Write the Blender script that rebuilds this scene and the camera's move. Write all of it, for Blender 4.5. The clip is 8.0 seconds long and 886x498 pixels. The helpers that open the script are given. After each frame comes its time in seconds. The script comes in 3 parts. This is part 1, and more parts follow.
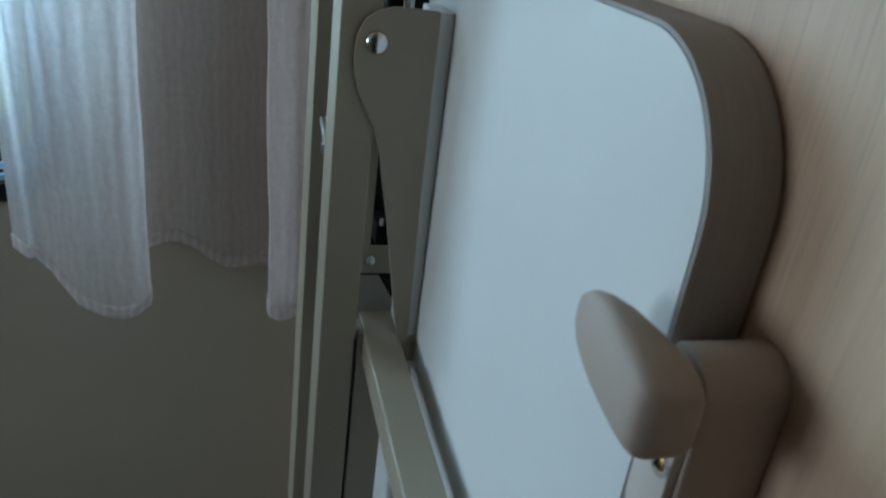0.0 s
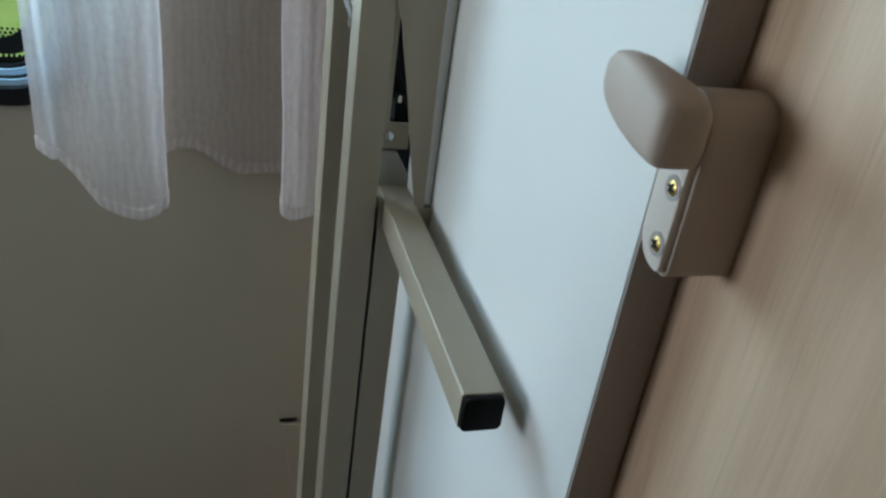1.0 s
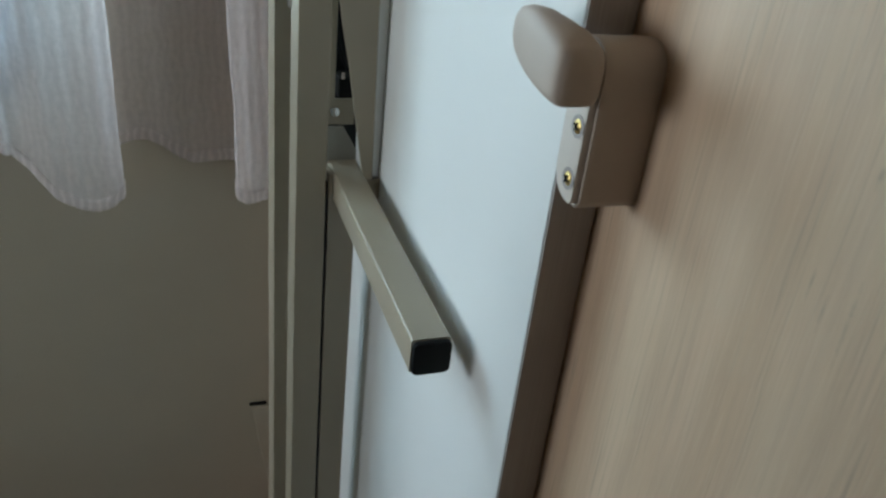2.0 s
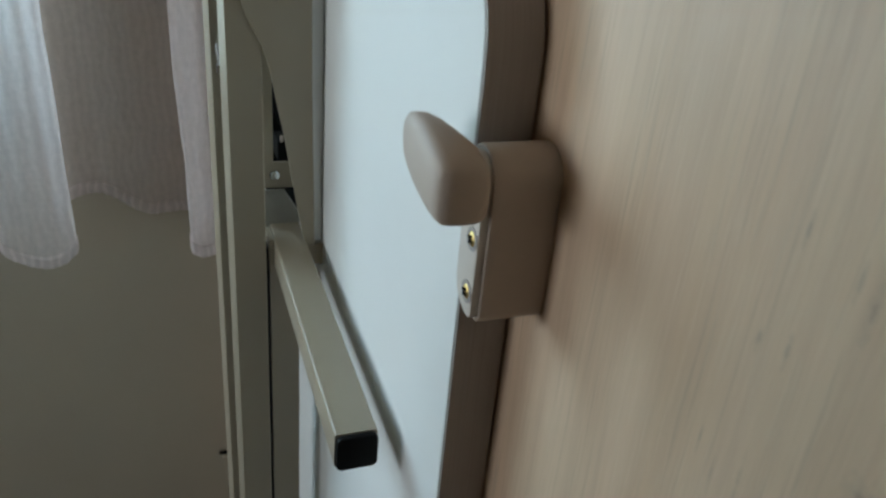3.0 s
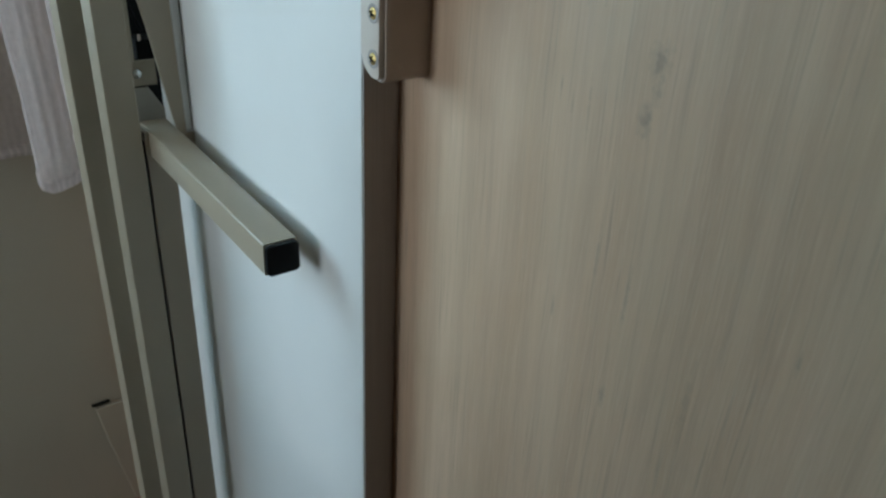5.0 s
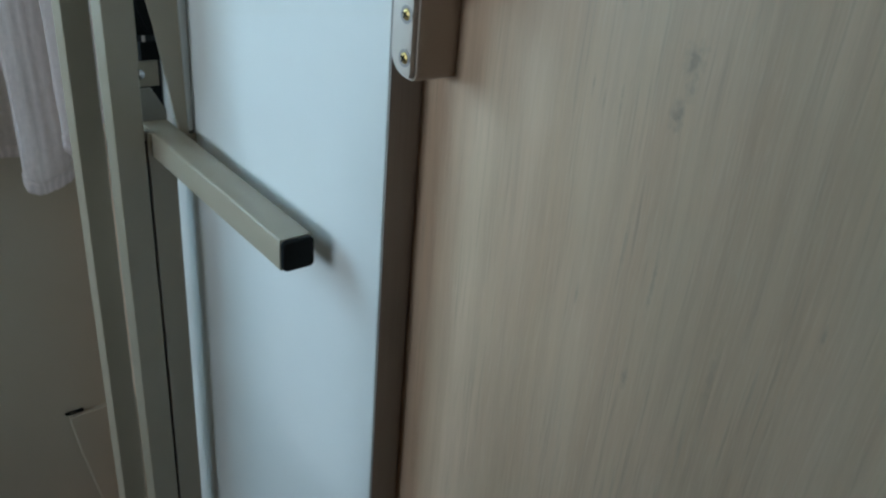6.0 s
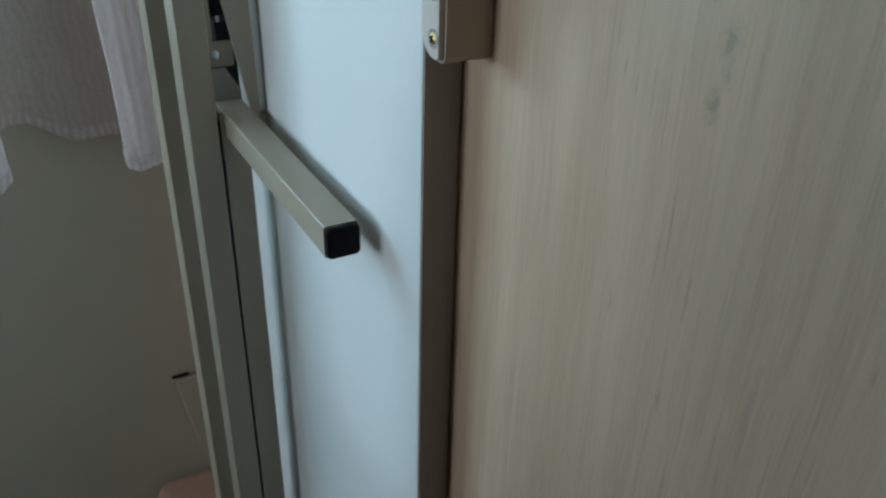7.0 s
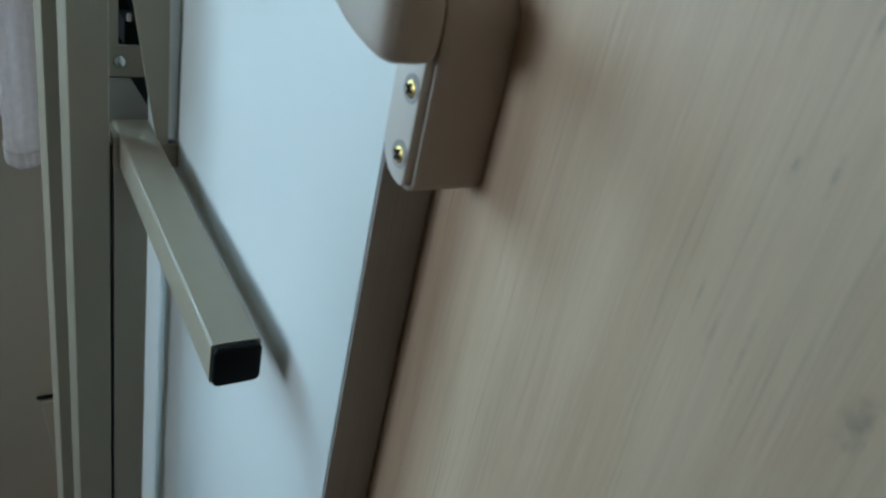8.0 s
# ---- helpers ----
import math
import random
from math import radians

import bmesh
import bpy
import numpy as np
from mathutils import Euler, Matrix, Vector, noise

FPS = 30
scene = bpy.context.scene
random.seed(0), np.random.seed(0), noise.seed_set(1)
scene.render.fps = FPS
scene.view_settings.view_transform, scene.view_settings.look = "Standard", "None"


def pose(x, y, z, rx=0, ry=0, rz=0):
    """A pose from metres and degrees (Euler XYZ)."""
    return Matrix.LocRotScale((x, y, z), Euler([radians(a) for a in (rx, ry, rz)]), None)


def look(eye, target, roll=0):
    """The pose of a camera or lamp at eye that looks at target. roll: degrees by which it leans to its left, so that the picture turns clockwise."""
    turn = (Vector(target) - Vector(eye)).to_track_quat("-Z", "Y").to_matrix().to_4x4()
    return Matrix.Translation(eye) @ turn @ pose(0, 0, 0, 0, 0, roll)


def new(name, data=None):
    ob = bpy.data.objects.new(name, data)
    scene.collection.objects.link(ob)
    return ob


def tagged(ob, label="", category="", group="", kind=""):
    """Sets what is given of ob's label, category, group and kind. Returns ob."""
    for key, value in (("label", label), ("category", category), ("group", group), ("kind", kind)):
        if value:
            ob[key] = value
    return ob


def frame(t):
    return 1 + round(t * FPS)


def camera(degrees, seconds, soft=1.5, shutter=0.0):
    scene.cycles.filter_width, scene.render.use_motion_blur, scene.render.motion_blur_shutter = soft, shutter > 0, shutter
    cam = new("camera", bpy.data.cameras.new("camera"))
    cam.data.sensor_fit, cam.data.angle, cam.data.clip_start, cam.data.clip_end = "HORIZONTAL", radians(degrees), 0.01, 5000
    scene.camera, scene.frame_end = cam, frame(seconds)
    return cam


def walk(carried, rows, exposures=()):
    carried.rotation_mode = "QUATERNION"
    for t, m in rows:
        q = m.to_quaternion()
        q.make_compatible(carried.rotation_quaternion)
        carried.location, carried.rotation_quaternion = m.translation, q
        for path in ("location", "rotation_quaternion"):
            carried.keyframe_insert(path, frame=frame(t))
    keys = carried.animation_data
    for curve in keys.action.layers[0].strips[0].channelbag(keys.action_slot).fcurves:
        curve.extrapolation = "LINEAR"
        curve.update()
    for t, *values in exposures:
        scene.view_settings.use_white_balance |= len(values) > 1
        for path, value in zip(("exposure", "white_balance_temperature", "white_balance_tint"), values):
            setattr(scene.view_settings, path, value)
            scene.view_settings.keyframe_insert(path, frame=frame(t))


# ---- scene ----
cam = camera(60.1, 8.0, soft=2.3)
cam.data.dof.use_dof, cam.data.dof.focus_distance, cam.data.dof.aperture_fstop = True, 0.43, 19.0
# seconds, eye, target, roll
PATH = [
    (0, (0.0119, 0.0127, 1.5163), (0.4062, 1.3125, 0.8801), 7.78),
    (0.2, (0.0082, 0.0138, 1.492), (0.3861, 1.2832, 0.7879), 9.38),
    (0.5, (0.0021, -0.0009, 1.4809), (0.3613, 1.2704, 0.7705), 10.52),
    (0.8, (-0.0079, -0.0259, 1.4781), (0.3996, 1.2453, 0.794), 9.0),
    (1, (-0.0254, -0.0533, 1.4716), (0.41, 1.2092, 0.7888), 8.56),
    (1.2, (-0.0406, -0.0944, 1.4593), (0.4531, 1.1532, 0.7887), 9.7),
    (2.3, (-0.0122, -0.0848, 1.4746), (0.477, 1.1451, 0.7688), 5.87),
    (2.5, (-0.0038, -0.0637, 1.4786), (0.4835, 1.1594, 0.7598), 5.66),
    (2.8, (0.0144, -0.0628, 1.4943), (0.5226, 1.1746, 0.8157), 5.71),
    (3, (0.0243, -0.0694, 1.5), (0.5235, 1.1757, 0.8287), 5.32),
    (3.3, (0.0264, -0.0871, 1.5045), (0.5708, 1.1501, 0.8541), 3.63),
    (3.5, (0.0066, -0.1076, 1.5086), (0.5838, 1.104, 0.8388), 2.0),
    (3.7, (-0.0136, -0.143, 1.4941), (0.5846, 1.0441, 0.7991), 2.59),
    (4, (-0.0316, -0.1879, 1.4764), (0.6555, 0.9435, 0.7708), 3.81),
    (4.2, (-0.0373, -0.1934, 1.4755), (0.6694, 0.935, 0.7846), 3.6),
    (4.5, (-0.0517, -0.1811, 1.4793), (0.7002, 0.9241, 0.7987), 2.95),
    (4.7, (-0.0564, -0.1641, 1.4574), (0.7231, 0.9109, 0.7599), 2.59),
    (5.8, (-0.1221, -0.1572, 1.4437), (0.7808, 0.8587, 0.8091), 4.78),
    (6, (-0.1143, -0.1549, 1.4423), (0.786, 0.855, 0.7946), 4.92),
    (6.5, (-0.1069, -0.1599, 1.4451), (0.7822, 0.8542, 0.7886), 4.33),
    (6.8, (-0.0699, -0.1611, 1.4406), (0.7257, 0.9032, 0.7447), 1.6),
    (7, (-0.0546, -0.1602, 1.4438), (0.6226, 0.9737, 0.7327), 1.63),
    (7.2, (-0.0321, -0.1529, 1.4411), (0.5736, 1.0328, 0.7503), 5.51),
    (7.5, (0.0059, -0.1569, 1.4524), (0.5822, 1.0685, 0.8072), 9.98),
    (7.6, (0.0135, -0.1457, 1.4515), (0.6026, 1.0829, 0.8242), 11.84),
    (7.8, (0.0076, -0.0914, 1.4563), (0.7179, 1.042, 0.7774), 10.9),
    (8, (0.0073, -0.0371, 1.4505), (0.7968, 1.0258, 0.7456), 13.1),
]
walk(cam, [(t, look(eye, target, roll)) for t, eye, target, roll in PATH],
     exposures=((0, -0.56, 5600, 8), (0.5, -0.10, 5870, 10), (1, 0.00, 6070, 11), (3, -0.06, 6240, 11), (4.5, -0.05, 6170, 10), (6.0, -0.10, 5650, 6), (6.5, -0.09, 5680, 6), (7.5, -0.10, 5660, 5), (8, -0.05, 5520, 4)))

# ---- light ----
world = bpy.data.worlds.new("sky")
scene.world = world
world.use_nodes = True
wn = world.node_tree.nodes
sky = wn.new("ShaderNodeTexSky")
sky.sky_type = "NISHITA"
sky.sun_disc = False
sky.sun_elevation = radians(52)
sky.sun_rotation = radians(160)
wn["Background"].inputs["Strength"].default_value = 0.15
world.node_tree.links.new(sky.outputs["Color"], wn["Background"].inputs["Color"])

sun = new("sun", bpy.data.lights.new("sun", "SUN"))
sun.data.energy, sun.data.angle, sun.data.color = 4.0, radians(0.6), (1.0, 0.95, 0.87)
sun.matrix_world = look((1.2, -3.0, 5.0), (0, 0, 0))

# sky light that enters by the far part of the window opening
win_light = new("window_daylight", bpy.data.lights.new("window_daylight", "AREA"))
win_light.data.shape, win_light.data.size, win_light.data.size_y = "RECTANGLE", 0.62, 0.50
win_light.data.energy, win_light.data.color = 3.6, (0.67, 0.90, 1.0)
win_light.matrix_world = look((-0.585, 0.835, 1.49), (-0.585, 0.0, 1.49))

# the same daylight by the upper near corner of that opening
top_light = new("window_daylight_upper", bpy.data.lights.new("window_daylight_upper", "AREA"))
top_light.data.shape, top_light.data.size, top_light.data.size_y = "RECTANGLE", 0.11, 0.30
top_light.data.energy, top_light.data.color = 4.2, (0.58, 0.86, 1.0)
top_light.matrix_world = look((-0.215, 0.835, 1.59), (-0.215, 0.0, 1.59))

# fill light by an unseen window, added across the living space
side_light = new("side_window_fill", bpy.data.lights.new("side_window_fill", "AREA"))
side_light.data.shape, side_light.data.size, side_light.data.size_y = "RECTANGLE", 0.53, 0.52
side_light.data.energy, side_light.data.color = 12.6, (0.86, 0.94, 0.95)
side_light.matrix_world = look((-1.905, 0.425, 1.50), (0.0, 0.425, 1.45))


# ---- materials ----
class Nodes:
    """A material under construction: a Principled shader with object coordinates to hand."""

    def __init__(self, name, colour, rough=0.5, metal=0.0):
        self.m = bpy.data.materials.new(name)
        self.m.use_nodes = True
        self.t = self.m.node_tree
        self.b = self.t.nodes["Principled BSDF"]
        self.b.inputs["Base Color"].default_value = (*colour, 1)
        self.b.inputs["Roughness"].default_value = rough
        self.b.inputs["Metallic"].default_value = metal
        self.co = self.t.nodes.new("ShaderNodeTexCoord").outputs["Object"]

    def node(self, kind, **inputs):
        n = self.t.nodes.new(kind)
        for key, value in inputs.items():
            self.put(n.inputs[key.replace("_", " ")], value)
        return n

    def put(self, socket, value):
        if isinstance(value, bpy.types.NodeSocket):
            self.t.links.new(value, socket)
        else:
            socket.default_value = value

    def noise(self, scale, detail=3.0, rough=0.55, stretch=(1, 1, 1), vec=None):
        mp = self.node("ShaderNodeMapping", Vector=vec or self.co, Scale=stretch)
        return self.node("ShaderNodeTexNoise", Vector=mp.outputs[0], Scale=scale, Detail=detail, Roughness=rough).outputs[0]

    def span(self, value, a, b, c=0.0, d=1.0):
        n = self.node("ShaderNodeMapRange")
        for i, v in enumerate((value, a, b, c, d)):
            self.put(n.inputs[i], v)
        return n.outputs[0]

    def math(self, op, a, b=0.0):
        n = self.node("ShaderNodeMath")
        n.operation = op
        self.put(n.inputs[0], a)
        self.put(n.inputs[1], b)
        return n.outputs[0]

    def mix(self, f, a, b):
        n = self.node("ShaderNodeMix")
        n.data_type = "RGBA"
        for key, v in ((0, f), (6, a), (7, b)):
            self.put(n.inputs[key], (*v, 1) if isinstance(v, tuple) and len(v) == 3 else v)
        return n.outputs[2]

    def bump(self, height, strength=0.2, distance=0.001):
        n = self.node("ShaderNodeBump", Height=height, Strength=strength, Distance=distance)
        self.put(self.b.inputs["Normal"], n.outputs[0])

    def colour(self, c):
        self.put(self.b.inputs["Base Color"], c)


def speckled(name, colour, rough, grain=900, patch=18, depth=0.12, bump=0.08, metal=0.0):
    """A surface with fine grain and faint larger stains."""
    k = Nodes(name, colour, rough, metal)
    big = k.span(k.noise(patch, 4), 0.3, 0.7)
    low = tuple(c * (1 - depth) for c in colour)
    c = k.mix(big, low, colour)
    fine = k.noise(grain, 2)
    c2 = k.mix(k.span(fine, 0.35, 0.65, 0.0, 0.25), c, tuple(c * (1 - depth * 1.6) for c in colour))
    k.colour(c2)
    k.put(k.b.inputs["Roughness"], k.span(big, 0, 1, rough - 0.015, rough + 0.015))
    k.bump(fine, bump, 0.0006)
    return k.m


def wood_material():
    k = Nodes("pale_ash_decor", (0.5, 0.4, 0.3), 0.45)
    k.b.inputs["Specular IOR Level"].default_value = 0.35
    warp = k.node("ShaderNodeVectorMath")
    warp.operation = "MULTIPLY_ADD"
    nz = k.node("ShaderNodeTexNoise", Vector=k.co, Scale=4.0, Detail=2.0)
    k.put(warp.inputs[0], nz.outputs["Color"])
    k.put(warp.inputs[1], (0.0, 0.012, 0.0))
    k.put(warp.inputs[2], k.co)
    v = warp.outputs[0]
    broad = k.noise(1.0, 4, 0.6, (1, 34, 2.2), v)
    mid = k.noise(1.0, 5, 0.65, (1, 120, 5), v)
    fine = k.noise(1.0, 4, 0.75, (1, 760, 34), v)
    patch = k.noise(7.0, 3, 0.6, (1, 1.6, 0.8), v)
    pores = k.noise(1.0, 4, 0.65, (1, 560, 15), v)
    c = k.mix(k.span(broad, 0.32, 0.68), (0.60, 0.406, 0.274), (0.705, 0.502, 0.356))
    c = k.mix(k.span(mid, 0.42, 0.70, 0, 0.5), c, (0.46, 0.30, 0.215))
    c = k.mix(k.span(fine, 0.48, 0.72, 0, 0.55), c, (0.715, 0.54, 0.395))
    bands = k.span(k.noise(1.0, 3, 0.6, (1, 26, 3.0), v), 0.40, 0.62, 0.12, 1.0)
    c = k.mix(k.math("MULTIPLY", bands, k.span(pores, 0.54, 0.72, 0, 0.6)), c, (0.27, 0.20, 0.155))
    c = k.mix(k.span(patch, 0.38, 0.68, 0, 0.4), c, (0.53, 0.41, 0.285))
    # knots and dark flecks: y, z, half width, half height, strength
    for y, z, a, b, s in ((0.0100, 1.3870, 0.0048, 0.0075, 0.75), (0.0085, 1.3765, 0.0028, 0.0050, 0.55),
                          (0.0130, 1.3650, 0.0032, 0.0065, 0.7), (0.0116, 1.2385, 0.0020, 0.0060, 0.6),
                          (0.0080, 1.2900, 0.0014, 0.0160, 0.5), (0.0473, 1.2662, 0.0011, 0.0060, 0.5),
                          (0.0409, 1.3615, 0.0009, 0.0140, 0.45), (0.0265, 1.3000, 0.0010, 0.0200, 0.4),
                          (-0.0848, 1.3540, 0.0022, 0.0120, 0.45), (-0.030, 1.2600, 0.0018, 0.0200, 0.4),
                          (0.0440, 1.4350, 0.0008, 0.0045, 0.75), (0.0480, 1.4050, 0.0009, 0.0035, 0.7), (0.0390, 1.4070, 0.0009, 0.0050, 0.65),
                          (0.0280, 1.4320, 0.0009, 0.0050, 0.55), (0.0230, 1.4270, 0.0014, 0.0070, 0.65), (0.0570, 1.3670, 0.0007, 0.0050, 0.6),
                          (0.0500, 1.3610, 0.0008, 0.0060, 0.5), (0.0110, 1.3640, 0.0016, 0.0060, 0.6), (-0.0670, 1.3020, 0.0011, 0.0050, 0.55)):
        d = k.node("ShaderNodeVectorMath")
        d.operation = "SUBTRACT"
        k.put(d.inputs[0], v)
        k.put(d.inputs[1], (0.155, y + 0.006, z))
        e = k.node("ShaderNodeVectorMath")
        e.operation = "MULTIPLY"
        k.put(e.inputs[0], d.outputs[0])
        k.put(e.inputs[1], (0, 1 / a, 1 / b))
        ln = k.node("ShaderNodeVectorMath")
        ln.operation = "LENGTH"
        k.put(ln.inputs[0], e.outputs[0])
        r = k.math("ADD", ln.outputs["Value"], k.math("MULTIPLY", k.noise(330, 3), 1.7))
        ring = k.span(k.math("SINE", k.math("MULTIPLY", r, 7.0)), -1.0, 1.0, 0.7, 1.0)
        c = k.mix(k.math("MULTIPLY", ring, k.span(r, 0.9, 2.1, s * 0.85, 0.0)), c, (0.27, 0.215, 0.17))
    k.colour(c)
    k.put(k.b.inputs["Roughness"], k.span(fine, 0.3, 0.7, 0.42, 0.54))
    k.bump(k.math("ADD", pores, k.math("MULTIPLY", fine, 0.5)), 0.12, 0.0005)
    return k.m


def sheer_material(name, tint, clear, gather=0.09):
    """Thin woven voile: threads reflect and glow through, the gaps between them are open."""
    k = Nodes(name, tint, 0.9)
    uv = k.node("ShaderNodeTexCoord").outputs["UV"]
    threads = k.noise(1.0, 3, 0.7, (1500, 90, 1), uv)
    crinkle = k.noise(1.0, 3, 0.6, (120, 160, 1), uv)
    stripe = k.node("ShaderNodeTexWave", Vector=uv, Scale=36.0, Distortion=6.0, Detail=3.0).outputs[1]
    dif = k.node("ShaderNodeBsdfDiffuse", Color=(*tint, 1))
    trl = k.node("ShaderNodeBsdfTranslucent", Color=(*tint, 1))
    bp = k.node("ShaderNodeBump", Height=k.math("ADD", threads, crinkle), Strength=0.2, Distance=0.0006)
    k.put(dif.inputs["Normal"], bp.outputs[0])
    clr = k.node("ShaderNodeBsdfTransparent")
    half = k.node("ShaderNodeMixShader", Fac=0.6)
    k.put(half.inputs[1], dif.outputs[0])
    k.put(half.inputs[2], trl.outputs[0])
    out = k.node("ShaderNodeMixShader")
    weave = k.math("ADD", k.math("MULTIPLY", threads, 0.5), k.math("ADD", k.math("MULTIPLY", stripe, gather), k.math("MULTIPLY", crinkle, 0.34)))
    k.put(out.inputs[0], k.span(weave, 0.3, 0.7, max(clear - 0.11, 0.0), clear + 0.11))
    k.put(out.inputs[1], half.outputs[0])
    k.put(out.inputs[2], clr.outputs[0])
    k.t.links.new(out.outputs[0], k.t.nodes["Material Output"].inputs["Surface"])
    return k.m


def brushed(name, colour, rough):
    k = Nodes(name, colour, rough, 1.0)
    s = k.noise(1.0, 3, 0.6, (1500, 1500, 30))
    k.put(k.b.inputs["Roughness"], k.span(s, 0.3, 0.7, rough - 0.08, rough + 0.1))
    k.bump(s, 0.05, 0.0003)
    return k.m


def ribbed_material():
    """Grey-brown plastic edging, matt, with lengthwise streaks."""
    k = Nodes("edging_plastic", (0.2, 0.17, 0.15), 0.5)
    s = k.noise(1.0, 3, 0.6, (1400, 40, 8))
    k.colour(k.mix(k.span(s, 0.3, 0.7), (0.305, 0.268, 0.252), (0.355, 0.313, 0.295)))
    k.bump(s, 0.1, 0.0004)
    return k.m


def grass_material():
    k = Nodes("lawn", (0.1, 0.2, 0.03), 0.8)
    n1, n2 = k.noise(2.2, 4), k.noise(26, 3)
    c = k.mix(k.span(n1, 0.3, 0.7), (0.10, 0.20, 0.025), (0.20, 0.32, 0.05))
    k.colour(k.mix(k.span(n2, 0.4, 0.7, 0, 0.6), c, (0.30, 0.38, 0.09)))
    return k.m


def pane_material():
    k = Nodes("tinted_acrylic", (0.9, 0.95, 0.93), 0.02)
    k.b.inputs["Transmission Weight"].default_value = 1.0
    k.b.inputs["IOR"].default_value = 1.2
    return k.m


WOOD = wood_material()
WHITE = speckled("white_laminate", (0.80, 0.81, 0.80), 0.62, 1500, 9, 0.03, 0.05)
EDGE = ribbed_material()
BEIGE = speckled("greige_lacquer", (0.393, 0.336, 0.252), 0.33, 1800, 22, 0.04, 0.05)
GREY_STEEL = speckled("grey_primed_steel", (0.36, 0.34, 0.30), 0.5, 1200, 40, 0.15, 0.08)
LATCH = speckled("taupe_plastic", (0.47, 0.383, 0.322), 0.55, 2200, 60, 0.05, 0.1)
PLATE = speckled("pale_taupe_plastic", (0.60, 0.53, 0.475), 0.45, 2200, 60, 0.05, 0.08)
WALL = speckled("greige_wall_vinyl", (0.505, 0.447, 0.348), 0.62, 700, 5, 0.08, 0.12)
LINING = speckled("warm_wood_lining", (0.31, 0.235, 0.165), 0.6, 600, 4, 0.06, 0.1)
FLOOR = speckled("brown_floor_vinyl", (0.20, 0.13, 0.09), 0.5, 300, 6, 0.25, 0.1)
CUSHION = speckled("rust_upholstery", (0.42, 0.24, 0.18), 0.85, 1600, 14, 0.15, 0.4)
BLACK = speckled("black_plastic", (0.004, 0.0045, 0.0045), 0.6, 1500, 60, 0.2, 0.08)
RUBBER = speckled("black_rubber", (0.018, 0.019, 0.021), 0.32, 900, 40, 0.2, 0.08)
BLACK.node_tree.nodes["Principled BSDF"].inputs["Specular IOR Level"].default_value = 0.15
RUBBER.node_tree.nodes["Principled BSDF"].inputs["Specular IOR Level"].default_value = 0.2
CHROME = Nodes("zinc_plated_steel", (0.72, 0.74, 0.76), 0.2, 1.0).m
BRASS = Nodes("yellow_zinc_screw", (0.72, 0.52, 0.20), 0.3, 1.0).m
ALU = brushed("anodised_aluminium", (0.74, 0.77, 0.79), 0.32)
GREY_PLASTIC = speckled("grey_plastic", (0.20, 0.22, 0.23), 0.5, 1500, 50, 0.1, 0.1)
# the voile's faint pink stands in for warm light bounced onto its folds
VOILE = sheer_material("white_voile", (0.97, 0.91, 0.91), 0.30)
HEM = sheer_material("hemmed_voile", (0.93, 0.87, 0.865), 0.13, 0.42)
# the rim's blue is the sky's reflection, put into the base colour
RIM = speckled("sky_tinted_plastic", (0.50, 0.74, 0.95), 0.2, 1500, 40, 0.1, 0.03)
GRASS = grass_material()
PANE = pane_material()


# ---- mesh helpers ----
def thing(name, label, category, group="", kind=""):
    return tagged(new(name), label, category, group, kind)


def part(name, bm, material, parent=None, label="", smooth=False):
    me = bpy.data.meshes.new(name)
    bmesh.ops.recalc_face_normals(bm, faces=bm.faces)
    bm.to_mesh(me)
    bm.free()
    me.materials.append(material)
    if smooth:
        me.shade_smooth()
        me.set_sharp_from_angle(angle=radians(38))
    ob = new(name, me)
    if parent:
        ob.parent = parent
    if label:
        ob["label"] = label
    return ob


def box(x0, x1, y0, y1, z0, z1, bevel=0.0, seg=2):
    bm = bmesh.new()
    bmesh.ops.create_cube(bm, size=1)
    for v in bm.verts:
        v.co = Vector((x0 + (v.co.x + 0.5) * (x1 - x0), y0 + (v.co.y + 0.5) * (y1 - y0), z0 + (v.co.z + 0.5) * (z1 - z0)))
    if bevel:
        bmesh.ops.bevel(bm, geom=bm.edges[:], offset=bevel, segments=seg, affect="EDGES", profile=0.5)
    return bm


def prism(outline, axis, a, b, bevel=0.0, seg=2):
    """A solid from a closed outline of (u, v), drawn out along an axis from a to b. u, v are the two other axes in order."""
    bm = bmesh.new()

    def at(u, v, w):
        return {"x": (w, u, v), "y": (u, w, v), "z": (u, v, w)}[axis]

    low = [bm.verts.new(at(u, v, a)) for u, v in outline]
    high = [bm.verts.new(at(u, v, b)) for u, v in outline]
    f0, f1 = bm.faces.new(low), bm.faces.new(high)
    n = len(outline)
    for i in range(n):
        bm.faces.new((low[i], low[(i + 1) % n], high[(i + 1) % n], high[i]))
    bmesh.ops.recalc_face_normals(bm, faces=bm.faces)
    if bevel:
        rim = [e for e in bm.edges if any(f in (f0, f1) for f in e.link_faces)]
        bmesh.ops.bevel(bm, geom=rim, offset=bevel, segments=seg, affect="EDGES", profile=0.5)
    return bm


def rounded(u0, u1, v0, v1, radii, steps=10):
    """A rectangle's outline with its own radius at each corner: (u0, v0), (u1, v0), (u1, v1), (u0, v1)."""
    pts = []
    for (u, v, su, sv, start), r in zip(((u0, v0, 1, 1, 180), (u1, v0, -1, 1, 270), (u1, v1, -1, -1, 0), (u0, v1, 1, -1, 90)), radii):
        if r <= 0:
            pts.append((u, v))
            continue
        for i in range(steps + 1):
            a = radians(start + 90 * i / steps)
            pts.append((u + su * r + r * math.cos(a), v + sv * r + r * math.sin(a)))
    return pts


